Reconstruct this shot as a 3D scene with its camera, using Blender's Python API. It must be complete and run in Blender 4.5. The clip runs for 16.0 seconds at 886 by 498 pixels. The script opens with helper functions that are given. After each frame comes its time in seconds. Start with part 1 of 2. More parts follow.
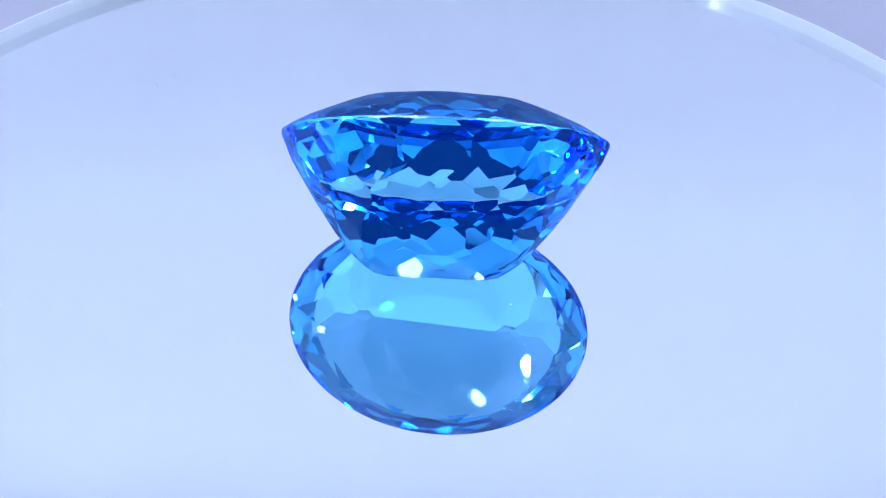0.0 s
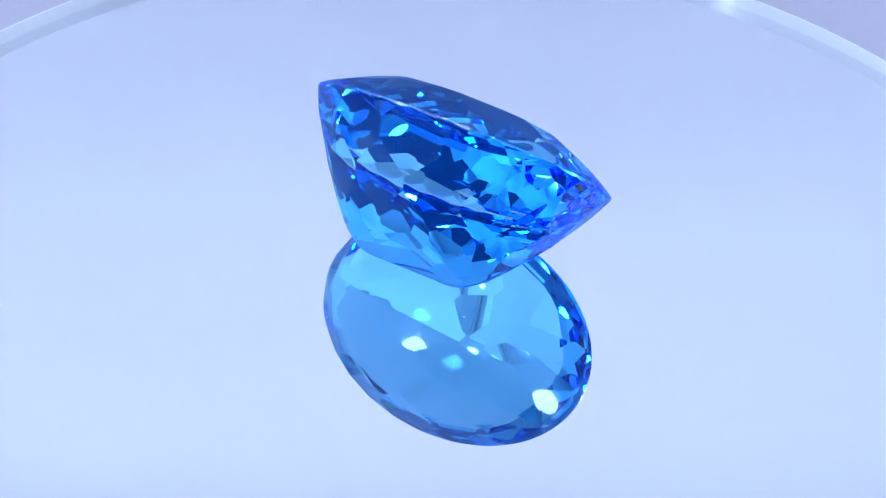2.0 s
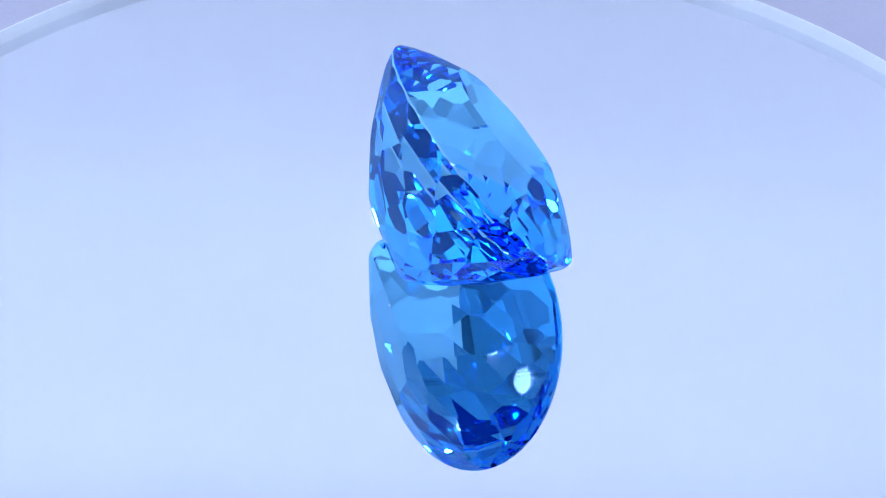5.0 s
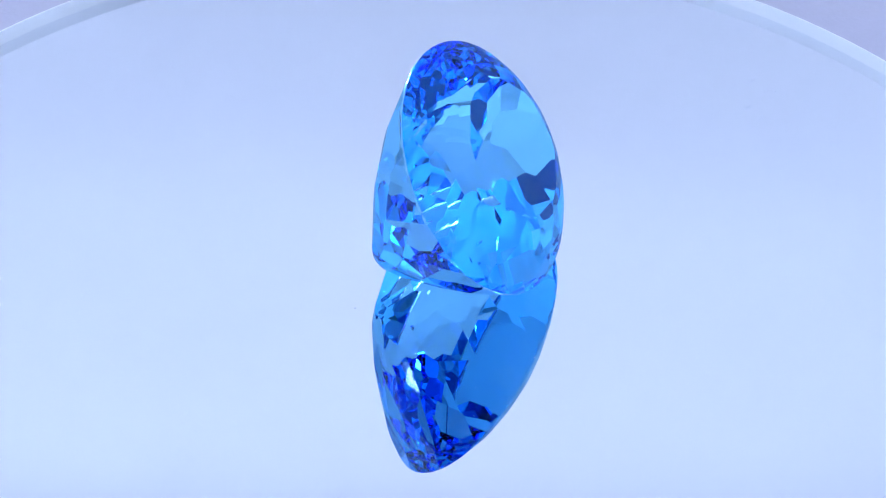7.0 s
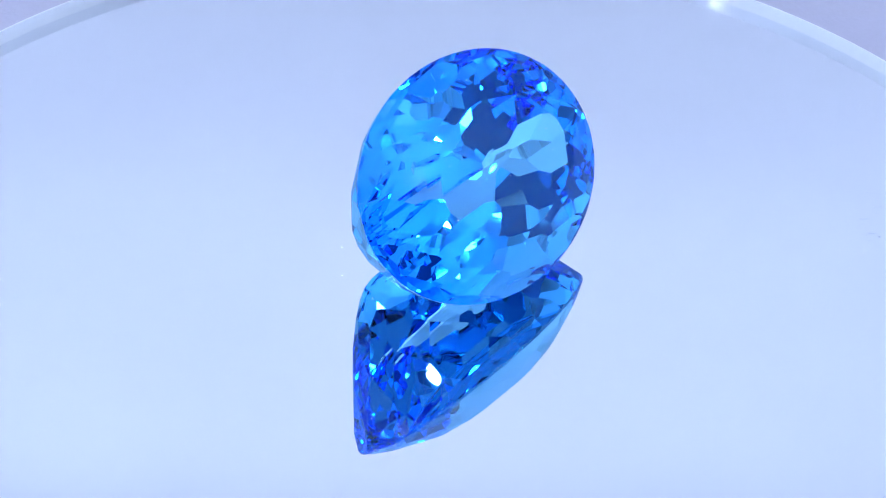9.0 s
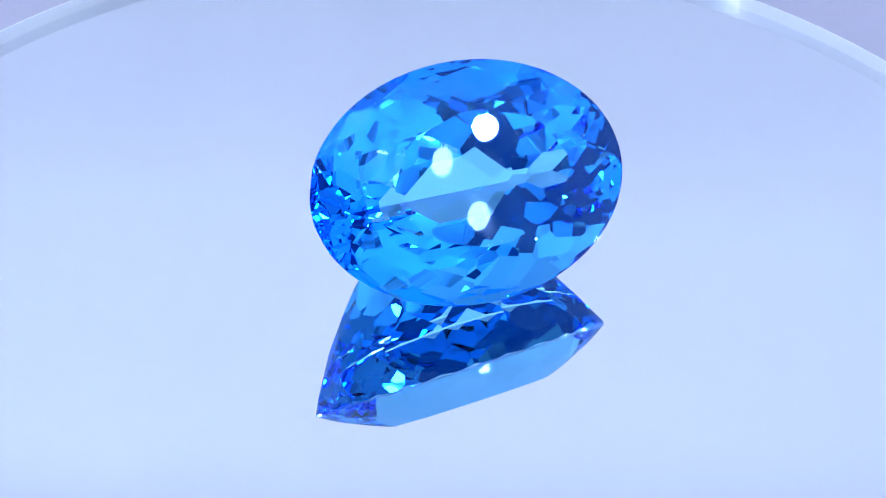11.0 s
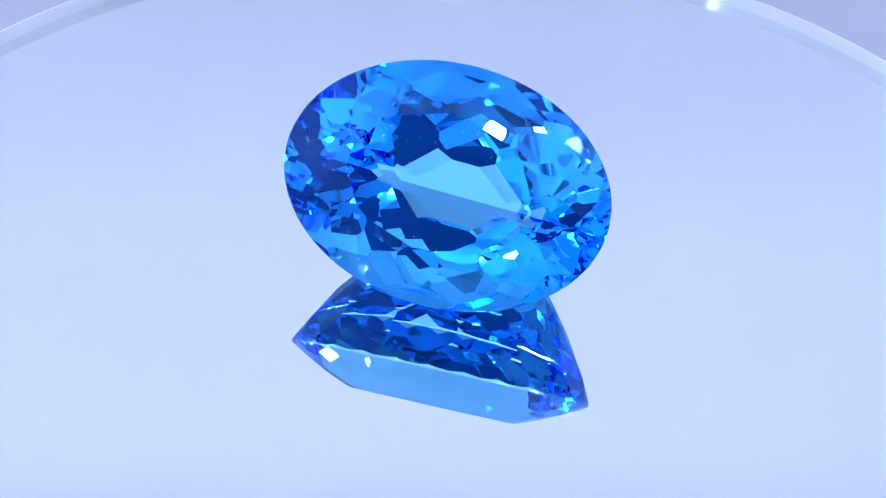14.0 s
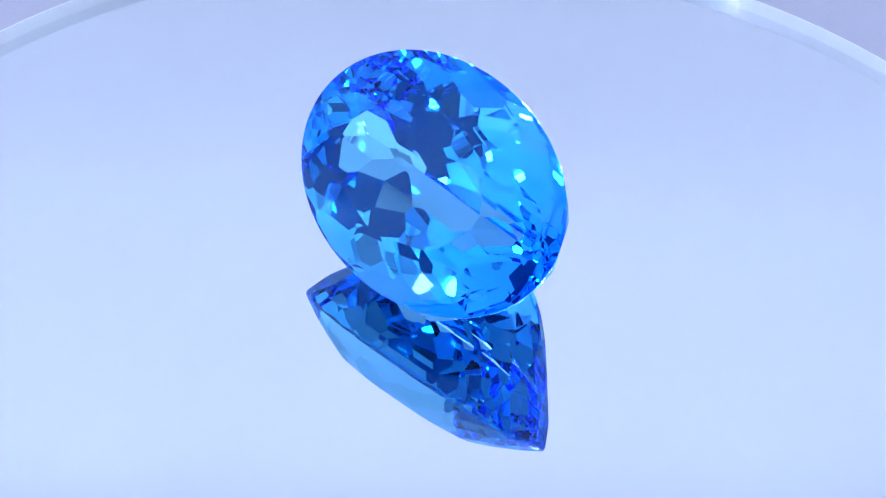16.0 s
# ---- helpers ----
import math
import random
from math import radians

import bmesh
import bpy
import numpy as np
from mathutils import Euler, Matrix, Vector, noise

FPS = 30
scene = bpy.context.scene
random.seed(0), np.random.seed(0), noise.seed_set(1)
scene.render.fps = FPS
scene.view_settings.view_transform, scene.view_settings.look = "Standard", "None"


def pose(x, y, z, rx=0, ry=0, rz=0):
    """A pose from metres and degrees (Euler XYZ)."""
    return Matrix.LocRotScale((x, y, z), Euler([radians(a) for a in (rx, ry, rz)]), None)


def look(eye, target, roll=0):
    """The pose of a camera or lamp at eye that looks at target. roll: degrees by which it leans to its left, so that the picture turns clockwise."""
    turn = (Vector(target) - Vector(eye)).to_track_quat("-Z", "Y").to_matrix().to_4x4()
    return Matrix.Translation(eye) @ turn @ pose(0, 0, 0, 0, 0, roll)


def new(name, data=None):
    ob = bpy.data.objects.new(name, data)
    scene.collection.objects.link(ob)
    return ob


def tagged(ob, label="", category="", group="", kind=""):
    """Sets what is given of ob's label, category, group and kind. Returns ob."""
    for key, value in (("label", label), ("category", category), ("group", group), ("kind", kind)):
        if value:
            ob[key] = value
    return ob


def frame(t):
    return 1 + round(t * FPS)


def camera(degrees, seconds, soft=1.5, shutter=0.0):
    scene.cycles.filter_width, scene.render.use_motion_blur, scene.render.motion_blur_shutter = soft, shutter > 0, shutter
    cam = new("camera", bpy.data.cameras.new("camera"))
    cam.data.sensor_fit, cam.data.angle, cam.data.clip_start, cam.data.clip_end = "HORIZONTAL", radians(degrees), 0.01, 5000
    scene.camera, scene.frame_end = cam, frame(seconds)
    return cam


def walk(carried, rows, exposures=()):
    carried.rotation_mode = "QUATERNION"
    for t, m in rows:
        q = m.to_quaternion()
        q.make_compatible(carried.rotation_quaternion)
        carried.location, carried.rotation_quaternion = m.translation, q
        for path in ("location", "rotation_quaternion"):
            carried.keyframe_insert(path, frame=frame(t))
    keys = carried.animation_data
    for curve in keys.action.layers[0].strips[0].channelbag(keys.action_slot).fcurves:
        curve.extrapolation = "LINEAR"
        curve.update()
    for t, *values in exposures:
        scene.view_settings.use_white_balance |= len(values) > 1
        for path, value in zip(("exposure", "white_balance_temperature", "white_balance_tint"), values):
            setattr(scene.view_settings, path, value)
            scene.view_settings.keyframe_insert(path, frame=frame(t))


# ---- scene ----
# A faceted blue gemstone turns on a round mirror turntable inside a small white light box.
A = 0.015                      # half the length of the stone: it is 30 mm long
cam = camera(28.855, 16.0, soft=1.0)
EYE, AIM, ROLL = (-0.00028, -0.12163, 0.10599), (-0.00028, -0.00129, 0.00055), 2.144
walk(cam, [(0.0, look(EYE, AIM, ROLL)), (16.0, look(EYE, AIM, ROLL))])

# ---- light ----
scene.cycles.max_bounces, scene.cycles.transmission_bounces, scene.cycles.glossy_bounces = 32, 32, 16
scene.cycles.sample_clamp_indirect, scene.cycles.caustics_refractive = 0.0, False
world = bpy.data.worlds.new("dim_room")
scene.world = world
world.use_nodes = True
world.node_tree.nodes["Background"].inputs[0].default_value = (0.18, 0.41, 1.0, 1)
world.node_tree.nodes["Background"].inputs[1].default_value = 0.25
BOX_X, BOX_Y0, BOX_Y1, BOX_Z0, BOX_Z1 = 0.24, -0.19, 0.27, -0.034, 0.40
# made-up shape: the upper wall catches more light than the lower
BEND_Y, BEND_Z, BEND_SOFT, LEAN_IN, LEAN_BACK = 0.235, 0.180, 0.025, -0.17, 0.23      # the bend in the back wall
LED_COLOUR = (0.615, 0.745, 1.0)
FILL_WATT = (0.45, 0.25, 0.26)
FILL_HALF = 0.20
# unseen panels added to brighten box and stone: their middles and the way they face
FILL_PANELS = [pose(0.020, 0.052, BOX_Z1), pose(-BOX_X, 0.04, 0.185, 0, -90, 0), pose(BOX_X, 0.04, 0.185, 0, 90, 0)]
# small lamps on bent necks: place, radius and glow
# first and third follow highlights on the stone; the rest are added for sparkle
HEADS = [(-0.0834, -0.0533, 0.0941, 0.0020, 42), (0.0834, -0.0533, 0.0941, 0.0020, 42), (0.0592, -0.0594, 0.1674, 0.0023, 42), (-0.0720, -0.0950, 0.1580, 0.0023, 42),
         (-0.108, 0.062, 0.125, 0.0034, 42), (0.108, 0.062, 0.125, 0.0034, 42), (-0.14, 0.004, 0.152, 0.0034, 42), (0.14, 0.010, 0.156, 0.0034, 42)]
HEAD_AIM = Vector((0, 0, 0.012))


def lamp(name, shape, size, watt, m, spread=180):
    data = bpy.data.lights.new(name, "AREA")
    data.shape, data.size, data.energy, data.color, data.spread = shape, size, watt, LED_COLOUR, radians(spread)
    ob = new(name, data)
    ob.matrix_world = m
    return ob


for m, watt in zip(FILL_PANELS, FILL_WATT):
    lamp("fill_light", "SQUARE", 2 * FILL_HALF - 0.006, watt, m @ pose(0, 0, -0.0125))
for head in HEADS:
    lamp("glint_light", "DISK", 2 * head[3], head[4] * (math.pi * head[3]) ** 2, look(head[:3], HEAD_AIM), 22)


# ---- materials ----
def material(name):
    m = bpy.data.materials.new(name)
    m.use_nodes = True
    m.node_tree.nodes.clear()
    return m, m.node_tree.nodes, m.node_tree.links


def out(nodes, links, shader):
    o = nodes.new("ShaderNodeOutputMaterial")
    links.new(shader, o.inputs["Surface"])


def principled(name, colour, rough, metal=0.0, vary=0.06, scale=40.0, bump=0.0, fine=900.0):
    """A surface whose colour drifts at a large scale and is grained at a fine one."""
    m, nodes, links = material(name)
    b = nodes.new("ShaderNodeBsdfPrincipled")
    b.inputs["Metallic"].default_value = metal
    co = nodes.new("ShaderNodeTexCoord")
    big, small = nodes.new("ShaderNodeTexNoise"), nodes.new("ShaderNodeTexNoise")
    big.inputs["Scale"].default_value, small.inputs["Scale"].default_value = scale, fine
    for n in (big, small):
        links.new(co.outputs["Object"], n.inputs["Vector"])
    add = nodes.new("ShaderNodeMath")
    add.operation = "ADD"
    links.new(big.outputs[0], add.inputs[0])
    links.new(small.outputs[0], add.inputs[1])
    span = nodes.new("ShaderNodeMapRange")
    span.inputs[1].default_value, span.inputs[2].default_value = 0.5, 1.5
    span.inputs[3].default_value, span.inputs[4].default_value = 1 - vary, 1 + vary
    links.new(add.outputs[0], span.inputs[0])
    mul = nodes.new("ShaderNodeVectorMath")
    mul.operation = "SCALE"
    mul.inputs[0].default_value = colour
    links.new(span.outputs[0], mul.inputs["Scale"])
    links.new(mul.outputs[0], b.inputs["Base Color"])
    r = nodes.new("ShaderNodeMapRange")
    r.inputs[3].default_value, r.inputs[4].default_value = rough * 0.85, min(1, rough * 1.15)
    links.new(small.outputs[0], r.inputs[0])
    links.new(r.outputs[0], b.inputs["Roughness"])
    if bump:
        bp = nodes.new("ShaderNodeBump")
        bp.inputs["Strength"].default_value, bp.inputs["Distance"].default_value = bump, 0.0003
        links.new(small.outputs[0], bp.inputs["Height"])
        links.new(bp.outputs[0], b.inputs["Normal"])
    out(nodes, links, b.outputs[0])
    return m


def glass(name, colour, ior, rough=0.0):
    m, nodes, links = material(name)
    b = nodes.new("ShaderNodeBsdfGlass")
    b.inputs["Color"].default_value = (*colour, 1)
    b.inputs["IOR"].default_value, b.inputs["Roughness"].default_value = ior, rough
    out(nodes, links, b.outputs[0])
    return m


def gem_crystal(name, through_tint, inner_tint, outer_tint, ior):
    """Clear tinted crystal: one tint for light that passes a facet, another for the full gloss inside, a pale one for the outer gloss."""
    m, nodes, links = material(name)
    refract, gloss, mix, fresnel = (nodes.new(n) for n in ("ShaderNodeBsdfRefraction", "ShaderNodeBsdfGlossy", "ShaderNodeMixShader", "ShaderNodeFresnel"))
    refract.inputs["Color"].default_value = (*through_tint, 1)
    refract.inputs["Roughness"].default_value = gloss.inputs["Roughness"].default_value = 0.0
    refract.inputs["IOR"].default_value = fresnel.inputs["IOR"].default_value = ior
    links.new(fresnel.outputs[0], mix.inputs[0])
    full, colour = nodes.new("ShaderNodeMath"), nodes.new("ShaderNodeMix")
    full.operation, full.inputs[1].default_value, colour.data_type = "GREATER_THAN", 0.98, "RGBA"
    colour.inputs["A"].default_value, colour.inputs["B"].default_value = (*outer_tint, 1), (*inner_tint, 1)
    links.new(fresnel.outputs[0], full.inputs[0])
    links.new(full.outputs[0], colour.inputs["Factor"])
    links.new(colour.outputs["Result"], gloss.inputs["Color"])
    links.new(refract.outputs[0], mix.inputs[1])
    links.new(gloss.outputs[0], mix.inputs[2])
    out(nodes, links, mix.outputs[0])
    return m


def clear_plate(name):
    """Clear thin plate: straight through, with a faint gloss on its face."""
    m, nodes, links = material(name)
    clear, gloss, mix = (nodes.new(n) for n in ("ShaderNodeBsdfTransparent", "ShaderNodeBsdfGlossy", "ShaderNodeMixShader"))
    clear.inputs["Color"].default_value = (0.985, 0.99, 1.0, 1)
    gloss.inputs["Roughness"].default_value = 0.0
    mix.inputs[0].default_value = 0.008
    links.new(clear.outputs[0], mix.inputs[1])
    links.new(gloss.outputs[0], mix.inputs[2])
    out(nodes, links, mix.outputs[0])
    return m


GEM = gem_crystal("blue_topaz", (0.43, 0.79, 1.0), (0.29, 0.71, 1.0), (0.29, 0.52, 0.78), 1.62)
RIM_GEM = glass("frosted_blue_rim", (0.62, 0.88, 1.0), 1.62, 0.22)
PLATE = clear_plate("clear_mirror_glass")
SILVER = principled("mirror_silvering", (0.93, 0.94, 0.96), 0.0, 1.0, 0.004, 20)
# white that paints in the brightness of the lit clear glass edge
EDGE_WHITE = principled("bright_edge_white", (0.84, 0.85, 0.88), 0.9, 0.0, 0.03, 60)
# grey that stands in for the shade along the mirror's outer edge
SHADOW_GAP = principled("shadow_gap_grey", (0.36, 0.38, 0.47), 0.8, 0.0, 0.05, 60)
CLOTH = principled("white_diffusing_cloth", (0.84, 0.845, 0.87), 0.9, 0.0, 0.035, 7, 0.15, 1400)
PLASTIC = principled("white_turntable_plastic", (0.72, 0.73, 0.77), 0.45, 0.0, 0.03, 30, 0.1)
ALUMINIUM = principled("brushed_aluminium", (0.75, 0.76, 0.78), 0.35, 1.0, 0.05, 30, 0.1)
GREY_CLOTH = principled("grey_cloth", (0.50, 0.48, 0.58), 0.95, 0.0, 0.05, 25, 0.2, 1400)


def glowing(name, colour, strength):
    m, nodes, links = material(name)
    e = nodes.new("ShaderNodeEmission")
    e.inputs[0].default_value, e.inputs[1].default_value = (*colour, 1), strength
    out(nodes, links, e.outputs[0])
    return m


BEAD = glowing("lit_bead", (0.62, 0.75, 1.0), 54.0)
SPECK = principled("white_specks", (0.85, 0.87, 0.90), 0.8, 0.0, 0.05, 500)
DUST = principled("grey_lint", (0.46, 0.48, 0.60), 0.9, 0.0, 0.2, 500)


# ---- mesh helpers ----
def part(name, bm, mat, parent=None, label="", smooth=False):
    me = bpy.data.meshes.new(name)
    bm.to_mesh(me)
    bm.free()
    for f in me.polygons:
        f.use_smooth = smooth
    me.materials.append(mat)
    ob = new(name, me)
    ob.parent = parent
    if label:
        ob["label"] = label
    return ob


def slab(x0, x1, y0, y1, z0, z1, bevel=0.0):
    bm = bmesh.new()
    bmesh.ops.create_cube(bm, size=1)
    for v in bm.verts:
        v.co = Vector(((x0 + x1) / 2 + v.co.x * (x1 - x0), (y0 + y1) / 2 + v.co.y * (y1 - y0), (z0 + z1) / 2 + v.co.z * (z1 - z0)))
    if bevel:
        bmesh.ops.bevel(bm, geom=bm.edges[:], offset=bevel, segments=2, affect="EDGES")
    return bm


def lathe(profile, steps=160):
    """A closed body of revolution round z; profile: (radius, height) from the axis below to the axis above."""
    bm = bmesh.new()
    rings = []
    for r, z in profile:
        if r < 1e-7:
            rings.append([bm.verts.new((0, 0, z))])
        else:
            rings.append([bm.verts.new((r * math.cos(2 * math.pi * k / steps), r * math.sin(2 * math.pi * k / steps), z)) for k in range(steps)])
    for a, b in zip(rings, rings[1:]):
        for k in range(steps):
            j = (k + 1) % steps
            f = [a[k % len(a)], a[j % len(a)], b[j % len(b)], b[k % len(b)]]
            f = [v for i, v in enumerate(f) if v not in f[:i]]
            if len(f) > 2:
                bm.faces.new(f)
    return bm


# ---- light box ----
def light_box():
    t = 0.006
    x, y0, y1, z0, z1 = BOX_X, BOX_Y0, BOX_Y1, BOX_Z0, BOX_Z1
    for name, b, label in (
            ("floor", (-x, x, y0, y1, z0 - t, z0), "grey cloth floor of the light box"),
            ("wall_left", (-x - t, -x, y0, y1 + 0.03, z0 - t, z1), "white cloth side wall of the light box"),
            ("wall_right", (x, x + t, y0, y1 + 0.03, z0 - t, z1), "white cloth side wall of the light box"),
            # unseen strip, added to set how much dark opening the stone picks up
            ("wall_front", (-x, x, y0 - t, y0, 0.3, z1), "unseen white cloth front added to the light box over its opening"),
            ("ceiling", (-x - t, x + t, y0, y1 + 0.03, z1, z1 + t), "white cloth ceiling of the light box")):
        tagged(part(name, slab(*b), GREY_CLOTH if name == "floor" else CLOTH), label, "light box", kind="structure")


def back_sweep():
    """The cloth back wall: its lower part leans in, its upper part leans back, with a soft bend between, made up for a
    step in brightness.
    """
    bm = bmesh.new()
    rows = []
    for k in range(145):
        z = BOX_Z0 + (BOX_Z1 - BOX_Z0) * k / 144
        d = z - BEND_Z
        y = BEND_Y + LEAN_IN * d + (LEAN_BACK - LEAN_IN) * 0.5 * (d + math.hypot(d, BEND_SOFT))
        rows.append([bm.verts.new((sx * BOX_X, y + w, z)) for sx, w in ((-1, 0), (1, 0), (1, 0.006), (-1, 0.006))])
    for a, b in zip(rows, rows[1:]):
        for k in range(4):
            bm.faces.new((a[k], a[(k + 1) % 4], b[(k + 1) % 4], b[k]))
    bm.faces.new(rows[0][::-1])
    bm.faces.new(rows[-1])
    tagged(part("wall_back", bm, CLOTH), "white cloth back wall of the light box, with a made-up bend that brightens its upper part", "light box", kind="structure")


# Added fill: lifts the cloth walls and the stone's facets from out of view.
def fill_panel(m):
    p = tagged(new("fill_panel"), "unseen square fill panel with a white frame, added to brighten the light box", "lamp", "panel lamps")
    p.matrix_world = m
    h = FILL_HALF
    part("housing", slab(-h, h, -h, h, -0.012, 0, 0.001), ALUMINIUM, p)
    for x0, x1, y0, y1 in ((-h - 0.008, h + 0.008, -h - 0.008, -h), (-h - 0.008, h + 0.008, h, h + 0.008), (-h - 0.008, -h, -h, h), (h, h + 0.008, -h, h)):
        part("frame", slab(x0, x1, y0, y1, -0.0135, 0, 0.001), PLASTIC, p)
    return p


def sparkle_strip(m, length, count):
    """A narrow unseen strip with a row of bright beads, added for sparkle, under the ceiling or up a side; m: its
    middle and the way it runs (along x).
    """
    strip = tagged(new("sparkle_strip"), "unseen narrow white strip with a row of bright beads, added for sparkle", "lamp", "bead strips")
    strip.matrix_world = m
    h = length / 2
    part("rail", slab(-h - 0.01, h + 0.01, -0.007, 0.007, -0.004, 0, 0.0008), PLASTIC, strip)
    first = part("bead", lathe([(0, -0.0024), (0.0024, -0.0021), (0.0039, -0.0011), (0.0042, 0), (0, 0)], 16), BEAD, strip, "glowing bead")
    first.location = (-h, 0, -0.0042)
    for k in range(1, count):
        b = new("bead", first.data)
        b.parent, b.location = strip, (-h + length * k / (count - 1), 0, -0.0042)


def tube(points, radius, steps=12):
    """A round tube along a smooth line of points."""
    bm = bmesh.new()
    rings = []
    for i, p in enumerate(points):
        way = (points[min(i + 1, len(points) - 1)] - points[max(i - 1, 0)]).normalized()
        u = way.cross(Vector((0.3, 1, 0.1))).normalized()
        w = way.cross(u)
        swell = radius * (1 + 0.08 * (i % 2))
        rings.append([bm.verts.new(p + swell * (math.cos(2 * math.pi * k / steps) * u + math.sin(2 * math.pi * k / steps) * w)) for k in range(steps)])
    for a, b in zip(rings, rings[1:]):
        for k in range(steps):
            bm.faces.new((a[k], a[(k + 1) % steps], b[(k + 1) % steps], b[k]))
    bm.faces.new(rings[0][::-1])
    bm.faces.new(rings[-1])
    return bm


def glint_lamp(head):
    """A small lamp on a bent metal neck, unseen but for its glints; it stands on the floor of the box."""
    lp = tagged(new("glint_lamp"), "small bright lamp on a bent metal neck beside the turntable, out of view, for glints on the stone", "lamp", "neck lamps")
    hx, hy, hz, hr, _ = head
    foot = Vector((hx * 1.55, hy * 1.3, BOX_Z0))
    lp.matrix_world = Matrix.Translation(foot)
    top = Vector(head[:3]) - foot
    back = (Vector(head[:3]) - HEAD_AIM).normalized()
    start, end = Vector((0, 0, 0.006)), top + back * 0.016
    c1, c2 = start + Vector((0, 0, 0.09)), end + back * 0.05
    line = []
    for k in range(41):
        t = k / 40
        line.append((1 - t) ** 3 * start + 3 * t * (1 - t) ** 2 * c1 + 3 * t * t * (1 - t) * c2 + t ** 3 * end)
    part("base", lathe([(0, 0), (0.019, 0), (0.02, 0.001), (0.02, 0.005), (0.018, 0.007), (0, 0.007)], 48), ALUMINIUM, lp)
    part("neck", tube(line, 0.0021), ALUMINIUM, lp)
    cup = lathe([(0, 0.016), (0.0035, 0.016), (0.0052, 0.011), (0.0056, 0.001), (0.0050, -0.0006), (0.0044, 0.0004), (0, 0.0006)], 32)
    for v in cup.verts:
        v.co.x, v.co.y = v.co.x * hr / 0.0042, v.co.y * hr / 0.0042
        v.co = top + look((0, 0, 0), -back).to_3x3() @ v.co
    part("lamp_cup", cup, ALUMINIUM, lp)
    return lp


light_box()
back_sweep()
for m in FILL_PANELS:
    fill_panel(m)
for head in HEADS:
    glint_lamp(head)
# bead strips added out of view, set where the facets throw sparkle
for sx in (-0.228, 0.228):
    sparkle_strip(pose(sx, 0.045, BOX_Z1, 0, 0, 90), 0.39, 16)
for sy in (-0.152, -0.178):
    sparkle_strip(pose(0, sy, BOX_Z1), 0.40, 16)
for sx, turn in ((-0.2248, -90), (0.2248, 90)):
    for sy in (-0.160, 0.010):
        sparkle_strip(pose(sx, sy, 0.200, 0, turn, 0), 0.31, 14)


# ---- turntable ----
DISC_X, DISC_Y, DISC_R, GLASS_T, TOP_Z = -0.053 * A, -0.598 * A, 4.245 * A, 0.00169, -0.00022


def turntable():
    tt = tagged(new("turntable"), "round mirror-topped turntable with a white base", "turntable")
    tt.matrix_world = pose(DISC_X, DISC_Y, TOP_Z)
    r, g = DISC_R, GLASS_T
    plate = part("glass_plate", lathe([(0, -g), (r - 0.0001, -g), (r, -g + 0.0001), (r, -0.0002), (r - 0.0002, 0), (0, 0)]), PLATE, tt, "clear glass plate of the mirror")
    plate.visible_shadow = False
    part("edge_band", lathe([(r + 0.00005, -g - 0.0008), (r + 0.0003, -g - 0.0006), (r + 0.0003, -0.0004), (r + 0.0002, -0.0002), (r + 0.00005, -0.0002), (r + 0.00005, -g - 0.0008)]), EDGE_WHITE, tt, "white band painted for the brightly lit clear edge of the mirror")
    # no real part: this ring draws the shaded gap outside the glass
    part("shadow_gap", lathe([(r + 0.00035, -g - 0.003), (r + 0.0006, -g - 0.003), (r + 0.0006, -0.0005), (r + 0.00035, -0.0004), (r + 0.00035, -g - 0.003)]), SHADOW_GAP, tt, "thin grey ring standing in for the shaded gap round the mirror's edge")
    part("silvering", lathe([(0, -g - 0.0008), (r, -g - 0.0008), (r, -g - 0.00005), (0, -g - 0.00005)]), SILVER, tt, "silvered mirror back")
    part("platter", lathe([(0, -g - 0.006), (r - 0.003, -g - 0.006), (r - 0.001, -g - 0.004), (r - 0.001, -g - 0.0009), (0, -g - 0.0009)]), PLASTIC, tt)
    return tt


def turntable_base():
    r, g = DISC_R, GLASS_T
    ob = part("motor_drum", lathe([(0, BOX_Z0), (r - 0.004, BOX_Z0), (r - 0.002, BOX_Z0 + 0.002), (r - 0.004, TOP_Z - g - 0.0075), (r - 0.006, TOP_Z - g - 0.0061), (0, TOP_Z - g - 0.0061)]), PLASTIC)
    return tagged(ob, "white plastic motor base under the mirror turntable", "turntable base")


table = turntable()
turntable_base()


# ---- the stone ----
B_RATIO = 0.722
TABLE_Z, GIRDLE = 0.224, 0.012


def clip_solid(faces, n, d):
    """Cuts a convex solid, given as tagged polygons, by the half-space n.x <= d."""
    kept, rim, cut = [], [], False
    for tag, poly in faces:
        side = [n.dot(v) - d for v in poly]
        if max(side) <= 1e-9:
            kept.append((tag, poly))
            continue
        cut = True
        got = []
        for i, v in enumerate(poly):
            w, a, b = poly[(i + 1) % len(poly)], side[i], side[(i + 1) % len(poly)]
            if a <= 0:
                got.append(v)
            if (a < 0 < b) or (b < 0 < a):
                p = v.lerp(w, a / (a - b))
                got.append(p)
                rim.append(p)
            elif a == 0:
                rim.append(v)
        if len(got) > 2:
            kept.append((tag, got))
    return kept, rim, cut


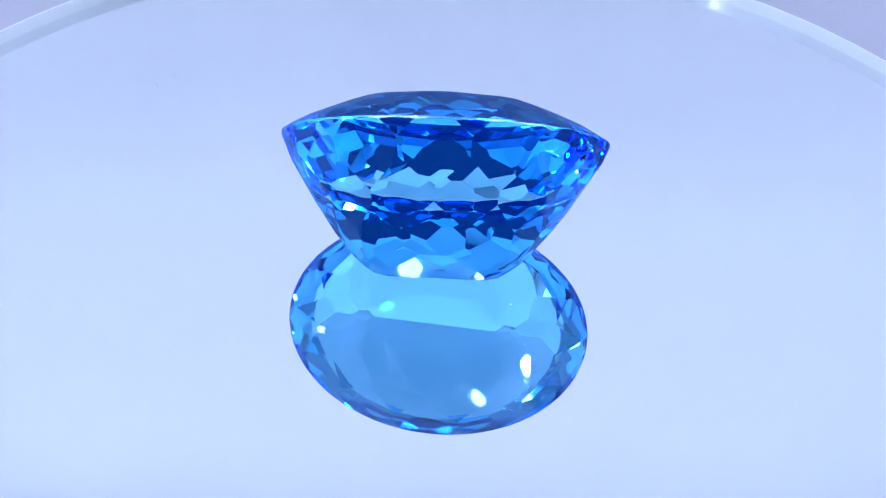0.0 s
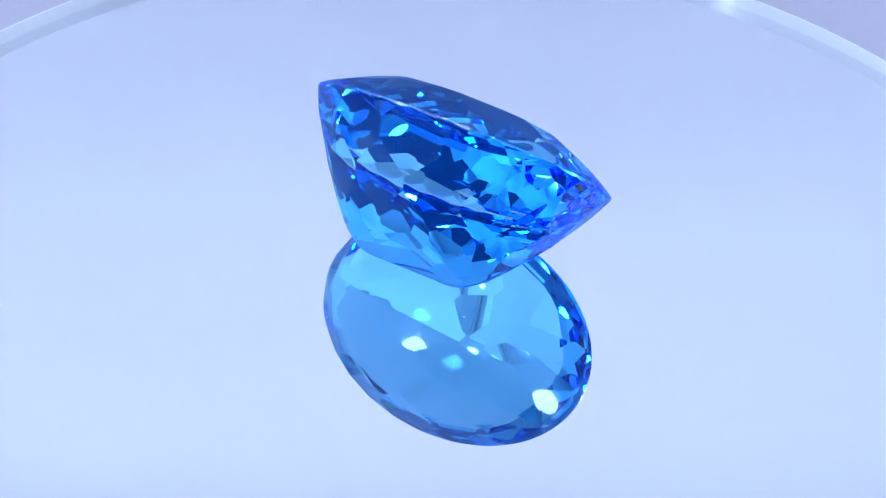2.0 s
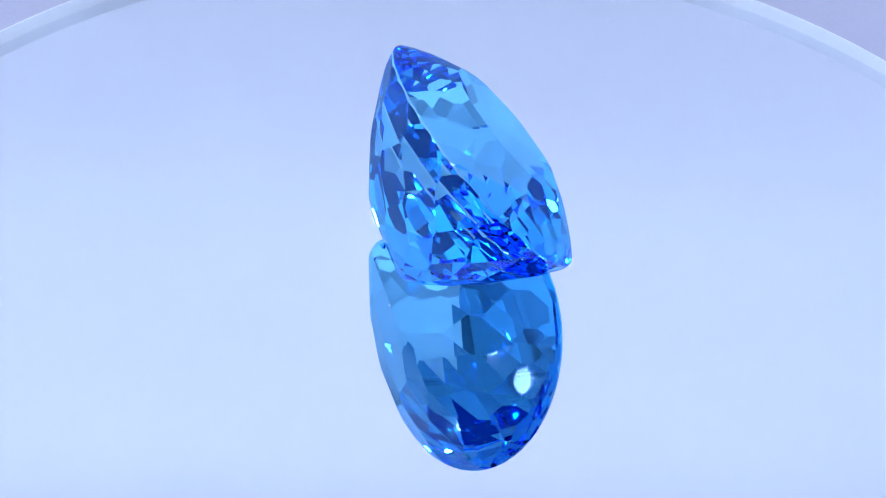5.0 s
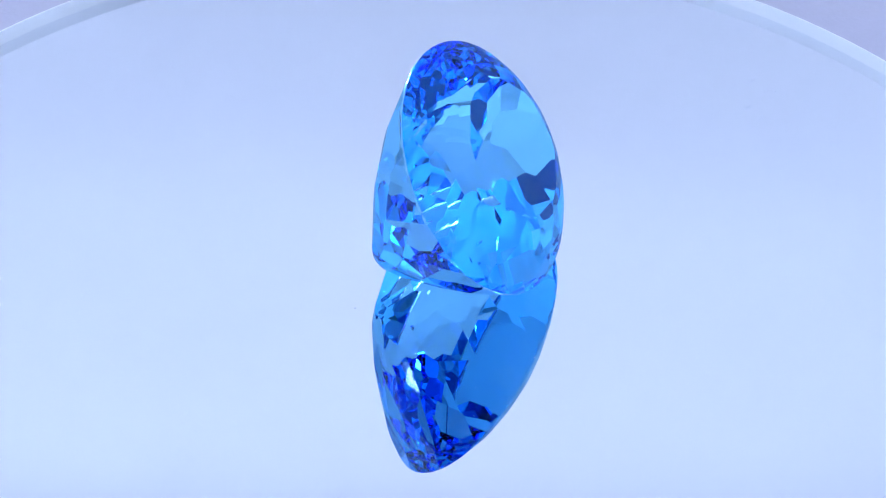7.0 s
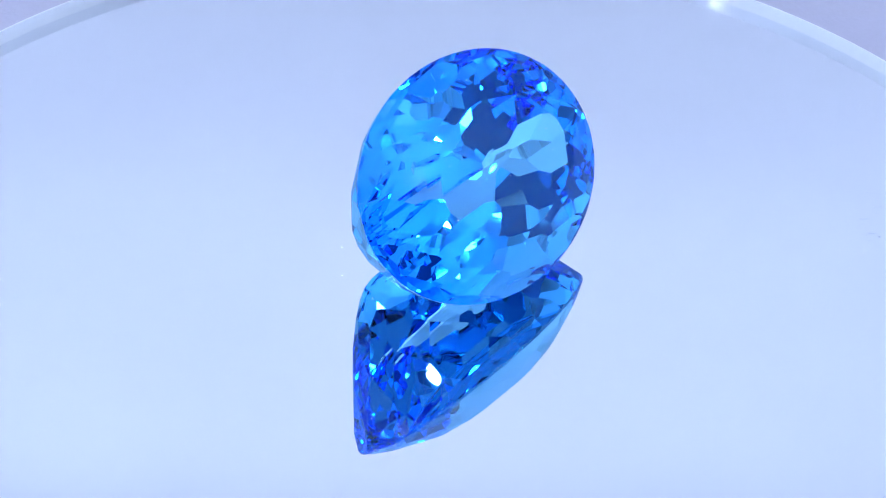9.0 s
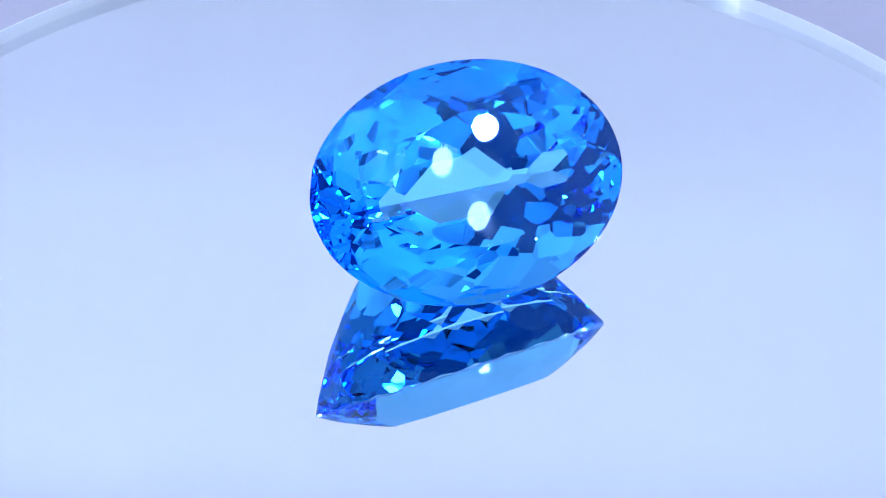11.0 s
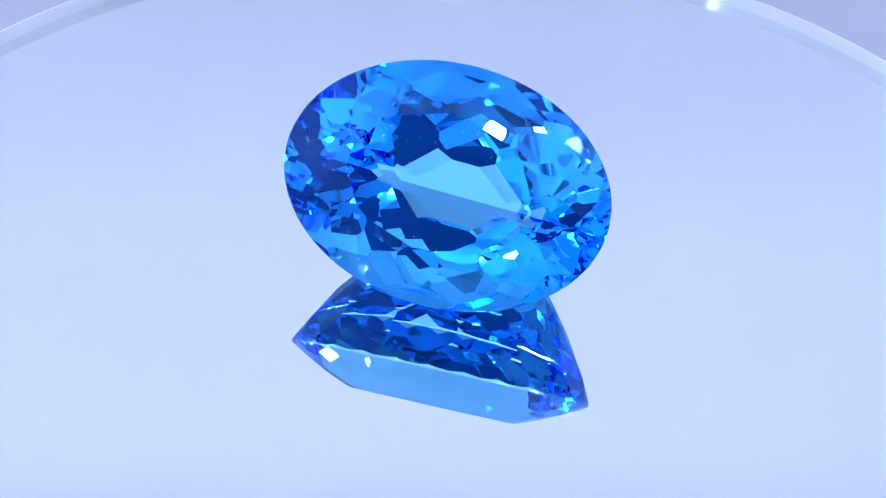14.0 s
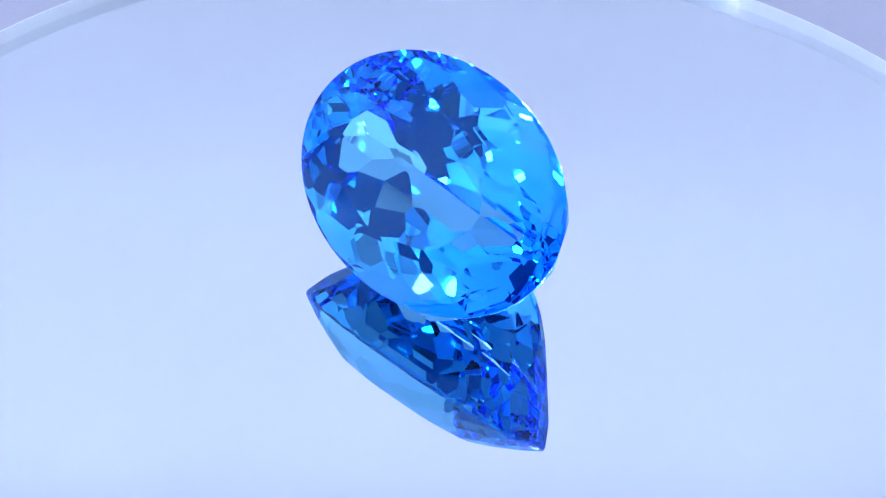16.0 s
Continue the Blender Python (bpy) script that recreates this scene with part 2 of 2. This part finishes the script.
def cut_facet(faces, tag, n, d):
    n = n.normalized()
    kept, rim, cut = clip_solid(faces, n, d)
    if not cut or len(rim) < 3:
        return kept
    c = sum(rim, Vector()) / len(rim)
    u = n.orthogonal().normalized()
    w = n.cross(u)
    rim.sort(key=lambda p: math.atan2((p - c).dot(w), (p - c).dot(u)))
    poly = []
    for p in rim:
        if not poly or (p - poly[-1]).length > 1e-6:
            poly.append(p)
    if len(poly) > 2 and (poly[0] - poly[-1]).length < 1e-6:
        poly.pop()
    if len(poly) > 2:
        kept.append((tag, poly))
    return kept


# half-widths of the pavilion along and across, by depth: its slope eases from the rim to the keel
def pavilion_profile(width, steep, flat, last, steps=84):
    rows = [width]
    for k in range(steps):
        slope = math.radians(steep + (flat - steep) * (k + 0.5) / 74 if k < 74 else last)
        rows.append(rows[-1] - 0.01 / math.tan(slope))
    return rows


LONG, SHORT = pavilion_profile(1.0, 67, 47, 40), pavilion_profile(B_RATIO, 68, 42, 33)


def half_widths(depth):
    k = min(max(depth, 0) / 0.01, 83.999)
    i = int(k)
    return LONG[i] + (k - i) * (LONG[i + 1] - LONG[i]), SHORT[i] + (k - i) * (SHORT[i + 1] - SHORT[i])


def pavilion_plane(angle, long_slope, short_slope):
    """The plane of this steepness that touches the rounded pavilion on the side named by angle."""
    c, q = math.cos(angle), math.sin(angle) / B_RATIO
    k = math.hypot(c, q)
    slope = math.radians(long_slope + (short_slope - long_slope) * math.sin(angle) ** 2)
    n = Vector((c / k * math.sin(slope), q / k * math.sin(slope), -math.cos(slope)))
    d = max(math.hypot(LONG[i] * n.x, max(SHORT[i], 0) * n.y) - 0.019 * i / 100 * n.x + 0.04 * i / 100 * n.y - n.z * i / 100 for i in range(1, 85))
    return n, d


def stone_faces():
    big = 1.6
    c = [Vector((x, y, z)) for z in (-big, big) for y in (-big, big) for x in (-big, big)]
    faces = [("block", [c[i] for i in f]) for f in ((0, 2, 3, 1), (4, 5, 7, 6), (0, 1, 5, 4), (2, 6, 7, 3), (0, 4, 6, 2), (1, 3, 7, 5))]
    faces = cut_facet(faces, "table", Vector((0, 0, 1)), TABLE_Z)
    for k in range(64):
        t = 2 * math.pi * k / 64
        n = Vector((math.cos(t), math.sin(t) / B_RATIO, 0))
        faces = cut_facet(faces, "girdle", n, 1 / n.length)
    # crown: girdle facets, kites and stars, in the round and then squeezed to the oval
    for tag, count, turn, slope, r, z in (("crown", 28, 0.5, 34, 1.0, GIRDLE), ("crown", 28, 0.0, 30, 0.93, 0.0535), ("crown", 16, 0.5, 26, 0.83, 0.105), ("crown", 16, 0.0, 22.5, 0.70, 0.162), ("crown", 8, 0.5, 18.5, 0.60, 0.2015)):
        for k in range(count):
            t = 2 * math.pi * (k + turn) / count
            s = math.radians(slope)
            n = Vector((math.cos(t) * math.sin(s), math.sin(t) * math.sin(s) / B_RATIO, math.cos(s)))
            d = r * math.sin(s) + z * math.cos(s)
            faces = cut_facet(faces, tag, n, d / n.length)
    # pavilion: staggered rows of lozenges down to a small keel
    for row, (count, long_slope, short_slope, near) in enumerate(((28, 68, 69, 1.0), (14, 61.5, 60, 0.983), (14, 56, 52, 0.982), (14, 51, 45, 0.982), (14, 43, 36, 0.985), (14, 36, 30, 0.975), (14, 22, 18, 0.99))):
        for k in range(count):
            n, d = pavilion_plane(2 * math.pi * (k + 0.5 * (row % 2)) / count, long_slope, short_slope)
            faces = cut_facet(faces, "pavilion", n, d * near)
    faces = cut_facet(faces, "pavilion", Vector((0.0, 0.0, -1)), 0.90)
    return faces


# how the stone lies: turned in its own plane, then leaning back on its pavilion
LIE = pose(0, 0, 0, 0, -0.27, 0) @ pose(0, 0, 0, -47.76, 0, 0) @ pose(0, 0, 0, 0, 0, -3.75)


def gemstone():
    gem = tagged(new("gemstone"), "large oval faceted transparent blue topaz lying tilted on a mirror", "gemstone")
    faces = [(tag, [(LIE @ v) for v in poly]) for tag, poly in stone_faces()]
    low = min(v.z for _, poly in faces for v in poly)
    shift = Vector((-0.036, 0.213, -low))
    for tag, label in (("table", "large flat polished top facet"), ("crown", "sloping upper facets"), ("girdle", "thin polished rim of the stone"), ("pavilion", "rows of lozenge facets under the rim")):
        bm = bmesh.new()
        for t, poly in faces:
            if t == tag:
                bm.faces.new([bm.verts.new((v + shift) * A) for v in poly])
        bmesh.ops.remove_doubles(bm, verts=bm.verts[:], dist=2e-7)
        part(tag, bm, RIM_GEM if tag == "girdle" else GEM, gem, label)
    # fine white specks on the top
    rng = random.Random(11)
    bm = bmesh.new()
    for k in range(110):
        q = 2 * math.pi * rng.random()
        d = math.sqrt(rng.random()) * 0.55
        p = (LIE @ Vector((d * math.cos(q), d * math.sin(q) * B_RATIO, TABLE_Z)) + shift) * A
        r = rng.uniform(0.000012, 0.000036)
        bmesh.ops.create_icosphere(bm, subdivisions=1, radius=r, matrix=Matrix.Translation(p) @ LIE @ Matrix.Rotation(rng.random() * 6, 4, "Z") @ Matrix.Diagonal((rng.uniform(0.7, 2.2), 0.8, 0.5, 1)))
    specks = part("surface_specks", bm, SPECK, gem, "fine white specks of dust")
    specks["kind"] = "stuff"
    return gem


stone = gemstone()


# ---- dust on the mirror ----
def dust():
    rng = random.Random(4)
    bm = bmesh.new()

    def crumb(x, y, r):
        m = Matrix.Translation((x, y, r * 0.35)) @ Matrix.Rotation(rng.random() * 6.3, 4, "Z") @ Matrix.Diagonal((r * rng.uniform(0.8, 2.0), r, r * 0.4, 1))
        bmesh.ops.create_icosphere(bm, subdivisions=1, radius=1, matrix=m)

    def place(r, angle):
        return r * A * math.cos(math.radians(angle)), r * A * math.sin(math.radians(angle))

    for r, angle, size in ((0.65, -50.3, 0.00011), (2.81, 135.0, 0.00009), (2.89, 135.6, 0.00010)):
        crumb(*place(r, angle), size)
    for r, angle, turn in ((2.83, 139.6, 0.2), (2.87, 136.2, 0.5)):      # two short hairs
        x, y = place(r, angle)
        for k in range(9):
            crumb(x + 0.00011 * k * math.cos(angle + turn + 0.09 * k), y + 0.00011 * k * math.sin(angle + turn + 0.09 * k), 0.00005)
    for k in range(26):
        r, angle = 3.9 * math.sqrt(rng.uniform(0.06, 1)), rng.uniform(0, 360)
        crumb(*place(r, angle), rng.uniform(0.00002, 0.00005))
    ob = part("dust", bm, DUST)
    return tagged(ob, "grey specks of lint lying on the mirror", "dust", kind="stuff")


lint = dust()


# ---- turning ----
def turned(t):
    """Degrees by which the turntable has gone round, clockwise from above."""
    return 13.828 * t + 0.011 * (t - 8) ** 2 + 0.72


def motions():
    times = [0.5 * k for k in range(33)]
    walk(stone, [(t, pose(0, 0, TOP_Z, 0, 0, -turned(t))) for t in times])
    walk(lint, [(t, pose(0, 0, TOP_Z, 0, 0, -turned(t))) for t in times])
    walk(table, [(t, pose(DISC_X, DISC_Y, TOP_Z, 0, 0, -turned(t))) for t in times])


motions()
